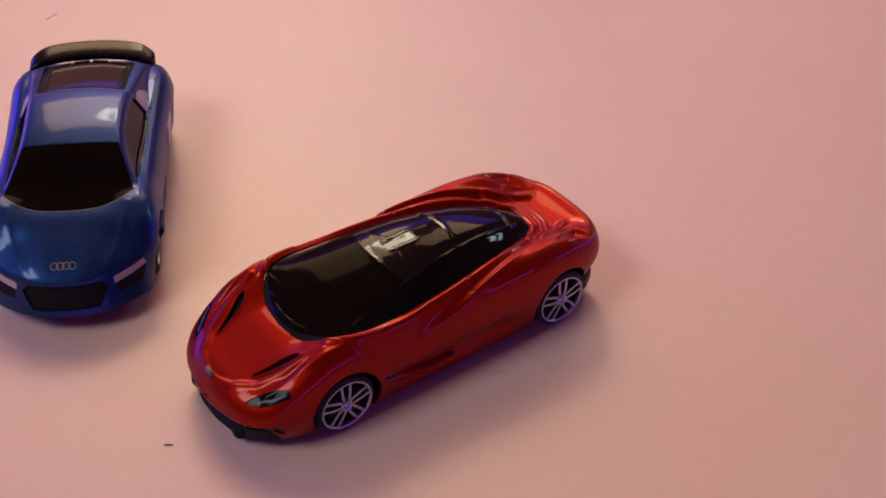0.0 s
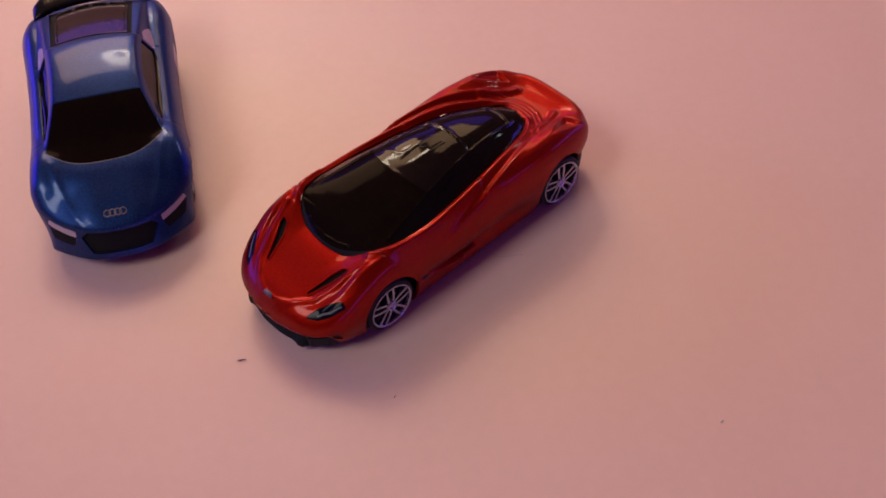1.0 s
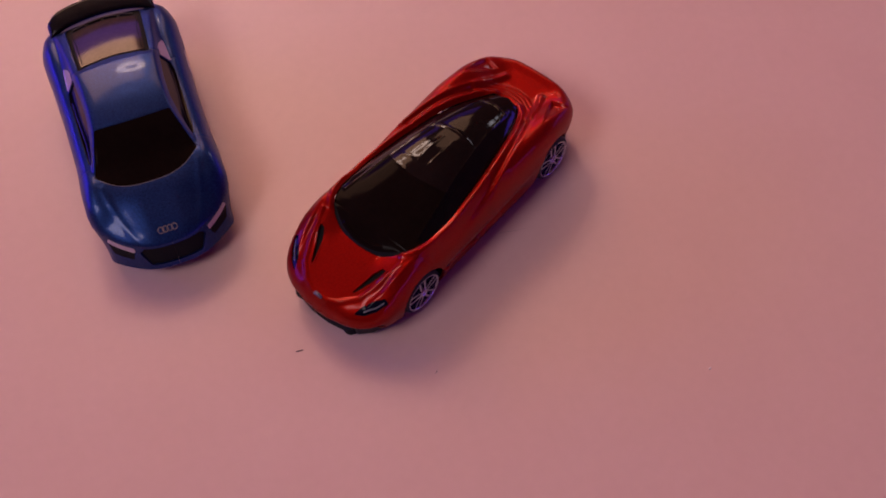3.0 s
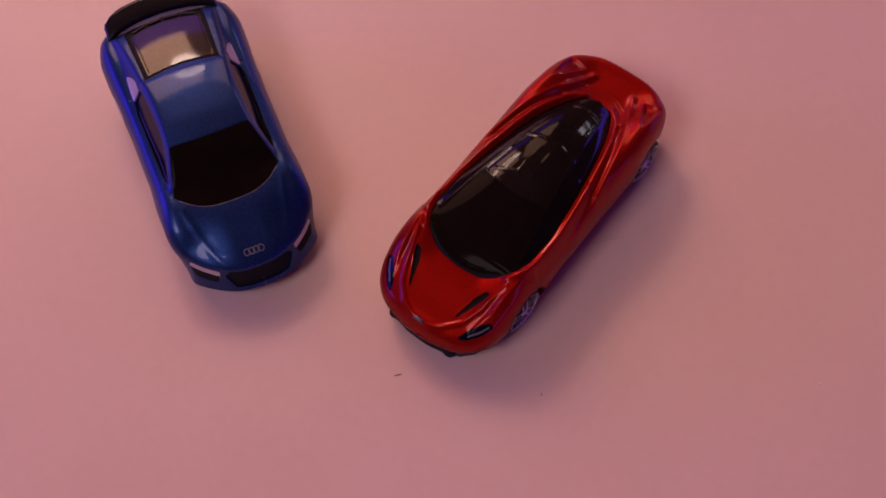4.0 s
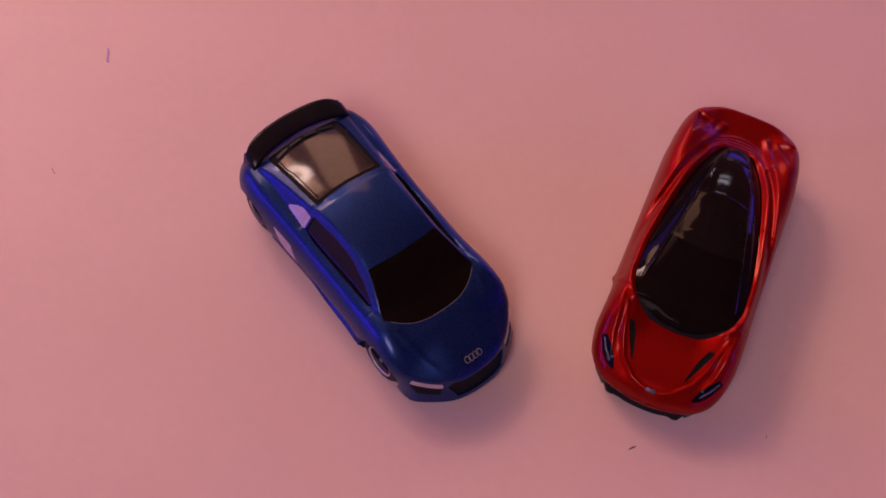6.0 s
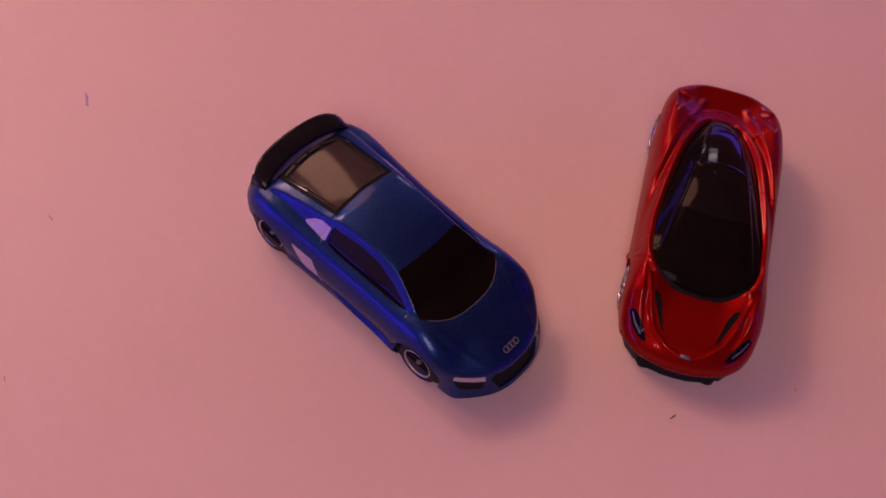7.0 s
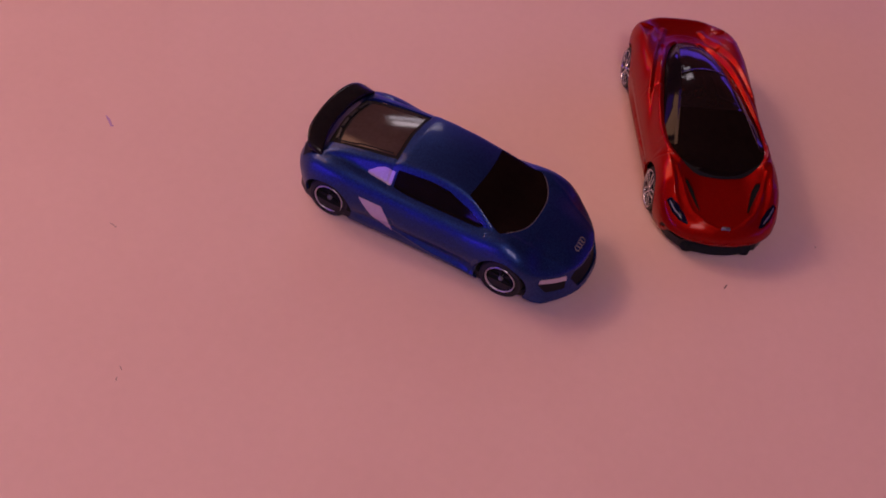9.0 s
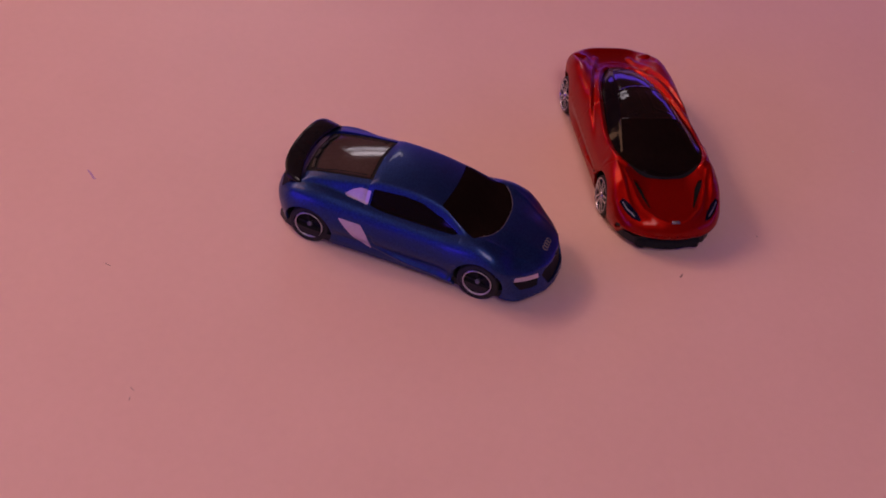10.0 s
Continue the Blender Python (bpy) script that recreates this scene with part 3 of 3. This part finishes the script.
blue_skin = shell(
    blue_width, blue_height, -3.30, 3.685,
    rim=curve((-3.3, 1.05), (-2.8, 1.02), (-2, 0.98), (0, 0.92), (1.5, 0.92), (2.4, 0.94), (3.2, 0.94), (3.6, 0.96), (3.975, 0.96)),
    sill=curve((-3.3, 0.45), (-2.8, 0.36), (-1.4, 0.24), (1.4, 0.22), (2.9, 0.27), (3.3, 0.36), (3.975, 0.38)),
    tuck=lambda x, s: 0.14 * s ** 1.6 * steps(3.2, 2.7, x) - 0.19 * s * steps(2.7, 3.15, x),
    radius=curve((-3.3, 0.18), (-2.9, 0.36), (-2.0, 0.42), (0, 0.38), (2.0, 0.44), (3.0, 0.34), (3.6, 0.22), (3.975, 0.14)),
    flank=lambda x, z: 0.07 * np.exp(-((z - 0.58) / 0.13) ** 2) * steps(1.7, 1.2, x) * steps(-1.8, -1.2, x)
    - ridge(x, z, [(1.55, 0.36), (0.4, 0.44), (-0.5, 0.60)], 0.06, 0.06)
    + ridge(x, z, [(-0.62, 1.6), (-0.66, 1.2), (-0.50, 0.72)], 0.03, 0.035) + ridge(x, z, [(1.56, 1.5), (1.60, 0.9), (1.50, 0.4)], 0.03, 0.032))


def blue_arches(x, y, z):
    return np.where(np.abs(y) > 0.8, np.minimum(np.hypot(x - 2.2, z - 0.56), np.hypot(x + 2.2, z - 0.56)) - 0.64, 1.0)


_, blue_skin = take(blue_skin, blue_arches)
cut, blue_skin = take(blue_skin, lambda x, y, z: inside(x, y, SCREEN, 0.02))
frit, pane = split(cut[0], cut[1], -inside(cut[0][:, 0], cut[0][:, 1], SCREEN, 0.006))
screen = part("windscreen", sheet(*pane, skirt=0.08, lift=-0.012), GLASS, blue_car)
bead, _ = split(frit[0], frit[1], 1.98 - frit[0][:, 0])
part("trim_bead", sheet(*bead, skirt=0.04, lift=0.002), BADGE, screen, "thin silver line along the screen base")
top_bead, _ = split(frit[0], frit[1], frit[0][:, 0] - 1.98)
part("trim_bead", sheet(*top_bead, skirt=0.04, lift=-0.004), BLUE, screen)
DECK = [(-0.92, 0.81), (-0.97, 0), (-0.92, -0.81), (-2.40, -0.88), (-2.60, -0.86), (-2.64, -0.45), (-2.68, 0), (-2.64, 0.45), (-2.60, 0.86), (-2.40, 0.88)]
cut, blue_skin = take(blue_skin, lambda x, y, z: np.where(z > 1.3, inside(x, y, DECK, 0.03), 1.0))
flat = cut[0][:, 0] + 0.93
cut[0][:, 2] = 2.105 + 0.10 * flat - 0.065 * flat * flat - 0.085 * (cut[0][:, 1] / 0.9) ** 2
border, pane = split(cut[0], cut[1], -inside(cut[0][:, 0], cut[0][:, 1], BACKLIGHT, -0.055))
rear = part("rear_window", sheet(*pane, skirt=0.06, lift=-0.015), TAN, blue_car, "smoky glass engine cover with a black frame")
part("frame", sheet(*border, skirt=0.06, lift=-0.035), WELL, rear)


def deck(x, y):
    """Height of the flat rear deck."""
    return 2.105 + 0.10 * (x + 0.93) - 0.065 * (x + 0.93) ** 2 - 0.085 * (y / 0.9) ** 2


for side in (1, -1):
    bm = bmesh.new()
    slab(bm, [(-1.08, 0.69), (-1.08, 0.71), (-1.9, 0.735), (-2.05, 0.77), (-2.38, 0.77), (-2.38, 0.75), (-2.04, 0.75), (-1.9, 0.715)], -0.04, 0.004, lambda u, v, w: (u, side * v, deck(u, v) + w))
    part("window_rib", bm, WELL, rear, smooth=False)
for y in (-0.57, -0.19, 0.19, 0.57):
    bm = bmesh.new()
    slab(bm, [(-2.56, y - 0.15), (-2.56, y + 0.15), (-2.63, y + 0.15), (-2.63, y - 0.15)], -0.05, 0.02, lambda u, v, w: (u + 0.12 * (v / 0.8) ** 2, v, deck(u, v) + w))
    part("deck_vent", bm, BLACK, rear, smooth=False)
for side in (1, -1):
    WINDOW = [(-0.76, 1.02), (0.0, 0.965), (0.5, 0.965), (1.0, 1.04), (1.46, 1.16), (1.36, 1.195), (0.6, 1.215), (-0.5, 1.235), (-0.76, 1.20)]
    cut, blue_skin = take(blue_skin, lambda x, y, z: np.where(z > 1.2, inside(x, y * side, WINDOW, 0.012), 1.0))
    part("side_window", sheet(*cut, skirt=0.06, lift=-0.03), SIDE_GLASS, blue_car)
    UPPER = [(-0.83, 1.05), (-1.08, 1.05), (-1.24, 1.09), (-1.42, 1.17), (-1.36, 1.19), (-0.83, 1.215)]
    cut, blue_skin = take(blue_skin, lambda x, y, z: np.where(z > 1.2, inside(x, y * side, UPPER, 0.01), 1.0))
    blade = part("quarter_trim", sheet(*cut, skirt=0.05, lift=0.006), LILAC, blue_car, "satin silver quarter panel trim")
    if side < 0:
        cap = split(cut[0], cut[1], np.abs(np.hypot(cut[0][:, 0] + 1.03, cut[0][:, 2] - 1.70) - 0.075) - 0.012)[0]
        part("fuel_cap", sheet(*cap, skirt=0.02, lift=0.014), SILVER, blade, "thin raised ring of a fuel cap")
    LOWER = [(-1.38, 1.20), (-0.84, 1.18), (-0.66, 0.92), (-0.54, 0.52), (-0.70, 0.56), (-0.98, 0.78), (-1.2, 1.0)]
    cut, blue_skin = take(blue_skin, lambda x, y, z: np.where((y * side > 1.35), inside(x, z, LOWER, 0.012), 1.0))
    part("side_blade", sheet(*cut, skirt=0.05, lift=0.008), LILAC, blue_car, "satin silver side blade")
    LAMP = [(1.29, 0.925), (0.83, 0.89), (0.84, 0.82), (0.91, 0.61), (1.27, 0.62), (1.33, 0.80)]
    cut, blue_skin = take(blue_skin, lambda x, y, z: np.where(x > 2.7, inside(y * side, z, LAMP, 0.012), 1.0))
    lamp = part("headlight", sheet(*cut, skirt=0.01, lift=-0.004), WELL, blue_car, "black headlight with a pale light bar")
    bar, _ = split(cut[0], cut[1], 0.785 + 0.05 * (cut[0][:, 1] * side - 0.80) / 0.5 - cut[0][:, 2])
    part("light_bar", sheet(*bar, skirt=0.02, lift=0.012), LILAC, lamp, "pale lilac light bar")
GRILLE = [(-0.62, 0.90), (0.62, 0.90), (0.72, 0.79), (0.57, 0.50), (-0.57, 0.50), (-0.72, 0.79)]
cut, blue_skin = take(blue_skin, lambda x, y, z: np.where(x > 3.3, inside(y, z, GRILLE, 0.015), 1.0))
grille = part("grille", sheet(*cut, skirt=0.015, lift=-0.05), WELL, blue_car, "black six-sided grille")
part("body", sheet(*blue_skin, skirt=0.06), BLUE, blue_car)

# rear wing: a swept blade on two feet
bm = bmesh.new()
rows = []
for k in range(41):
    s = -1 + k / 20
    back = -3.24 + 0.20 * abs(s) ** 2.2 + 0.14 * abs(s) ** 8
    lead = -2.78 + 0.22 * abs(s) ** 2
    y = s * 1.27
    top = 1.80 - 0.05 * s * s - 0.15 * abs(s) ** 8
    ring = []
    for t, up in ((0.0, 0.0), (0.10, 0.025), (0.5, 0.055), (0.85, 0.085), (0.97, 0.09), (1.0, 0.06), (0.97, -0.03), (0.5, -0.09), (0.06, -0.13)):
        ring.append(bm.verts.new((lead + (back - lead) * t, y, top + up)))
    rows.append(ring)
for a, b in zip(rows[:-1], rows[1:]):
    for k in range(9):
        bm.faces.new((a[k], b[k], b[(k + 1) % 9], a[(k + 1) % 9]))
bm.faces.new(rows[0])
bm.faces.new(rows[-1][::-1])
wing = part("rear_wing", bm, GLOSS, blue_car, "black plastic rear wing")
for side in (1, -1):
    bm = bmesh.new()
    slab(bm, [(-2.70, 1.3), (-2.68, 1.66), (-3.00, 1.71), (-3.06, 1.2)], 1.12, 1.24, lambda u, v, w: (u, side * w, v))
    part("wing_foot", bm, BLACK, wing, smooth=False)

# nose emblem: a flat outline with upright bars
bm = bmesh.new()


def emblem(u, v, w):
    x = 3.43 + v * 0.93
    return (x, u, float(blue_height(np.array(x), np.array(u))) + w)


for k in range(4):
    c = -0.15 + 0.10 * k
    n = 20
    outer = [(c + 0.072 * math.cos(2 * math.pi * i / n), 0.072 * math.sin(2 * math.pi * i / n)) for i in range(n)]
    inner = [(c + 0.056 * math.cos(2 * math.pi * i / n), 0.056 * math.sin(2 * math.pi * i / n)) for i in range(n)]
    for i in range(n):
        j = (i + 1) % n
        slab(bm, [outer[i], outer[j], inner[j], inner[i]], -0.02, 0.012, emblem)
part("badge", bm, BADGE, blue_car, "small silver nose badge")
bm = bmesh.new()
base_outline(bm, blue_width, -3.1, 3.6, 0.24, 0.44)
part("base_plate", bm, BLACK, blue_car, smooth=False)
for x in (2.2, -2.2):
    for side in (1, -1):
        dark_wheel(blue_car, x, side, 0.53, 1.45)
        bm = bmesh.new()
        slab(bm, [(0.66 * math.cos(a), 0.66 * math.sin(a)) for a in np.linspace(0, math.pi, 13)], 0.75, 0.8, lambda u, v, w: (x + u, side * w, 0.45 + v))
        part("wheel_arch", bm, WELL, blue_car, smooth=False)

# ---- lint, marks and a hair on the table ----
LINT = mottle(material("dark_lint", (0.06, 0.04, 0.05), 0.9), (0.14, 0.08, 0.085), (0.22, 0.14, 0.14), 3000)
HAIR = mottle(material("brown_hair", (0.3, 0.2, 0.19), 0.7), (0.26, 0.17, 0.16), (0.36, 0.25, 0.24), 3000)
INK = mottle(material("purple_ink", (0.30, 0.13, 0.42), 0.6), (0.42, 0.22, 0.48), (0.50, 0.30, 0.52), 1500)
PALE = mottle(material("pale_crumb", (0.8, 0.68, 0.66), 0.7), (0.7, 0.6, 0.58), (0.85, 0.74, 0.72), 2500)


def strand(name, points, radius, mat, label, category, flat=1.0):
    """A short thread through points (centimetres), lying on the table."""
    bm = bmesh.new()
    rings = []
    n = len(points)
    for k, (x, y) in enumerate(points):
        a, b = points[max(k - 1, 0)], points[min(k + 1, n - 1)]
        way = Vector((b[0] - a[0], b[1] - a[1], 0)).normalized()
        across = Vector((-way.y, way.x, 0))
        r = radius * (0.55 if k in (0, n - 1) else 1.0)
        rings.append([bm.verts.new(Vector((x, y, radius * flat)) + across * r * math.cos(t) + Vector((0, 0, r * flat * math.sin(t)))) for t in (i * math.pi / 3 for i in range(6))])
    for p, q in zip(rings[:-1], rings[1:]):
        for i in range(6):
            bm.faces.new((p[i], p[(i + 1) % 6], q[(i + 1) % 6], q[i]))
    bm.faces.new(rings[0][::-1])
    bm.faces.new(rings[-1])
    ob = part(name, bm, mat, None)
    return tagged(ob, label, category)


strand("lint", [(-0.09, -0.015), (-0.03, -0.03), (0.02, -0.03), (0.07, -0.05)], 0.013, LINT, "short dark lint fibre lying on the pink table", "lint")
strand("lint", [(2.48, -1.61), (2.51, -1.59), (2.54, -1.57)], 0.008, LINT, "tiny dark lint speck lying on the pink table", "lint")
strand("lint", [(-6.25, 12.60), (-6.24, 12.70), (-6.22, 12.79)], 0.008, LINT, "tiny dark lint speck lying on the pink table", "lint")
strand("lint", [(-9.34, 10.18), (-9.31, 10.23), (-9.28, 10.28)], 0.007, LINT, "tiny dark lint speck lying on the pink table", "lint")
strand("lint", [(-9.62, 10.12), (-9.57, 10.14), (-9.53, 10.16)], 0.008, LINT, "tiny dark lint speck lying on the pink table", "lint")
strand("crumb", [(7.77, -3.65), (7.80, -3.64), (7.83, -3.62)], 0.02, PALE, "tiny pale crumb lying on the pink table", "crumb")
strand("hair", [(5.02, 1.13), (5.20, 1.10), (5.40, 1.06), (5.64, 1.03)], 0.003, HAIR, "fine dark hair lying on the pink table", "hair")
strand("ink_mark", [(-3.46, 14.97), (-3.52, 14.86), (-3.58, 14.77), (-3.64, 14.70), (-3.68, 14.65), (-3.66, 14.60)], 0.028, INK, "small purple ink mark on the pink table", "mark", 0.08)
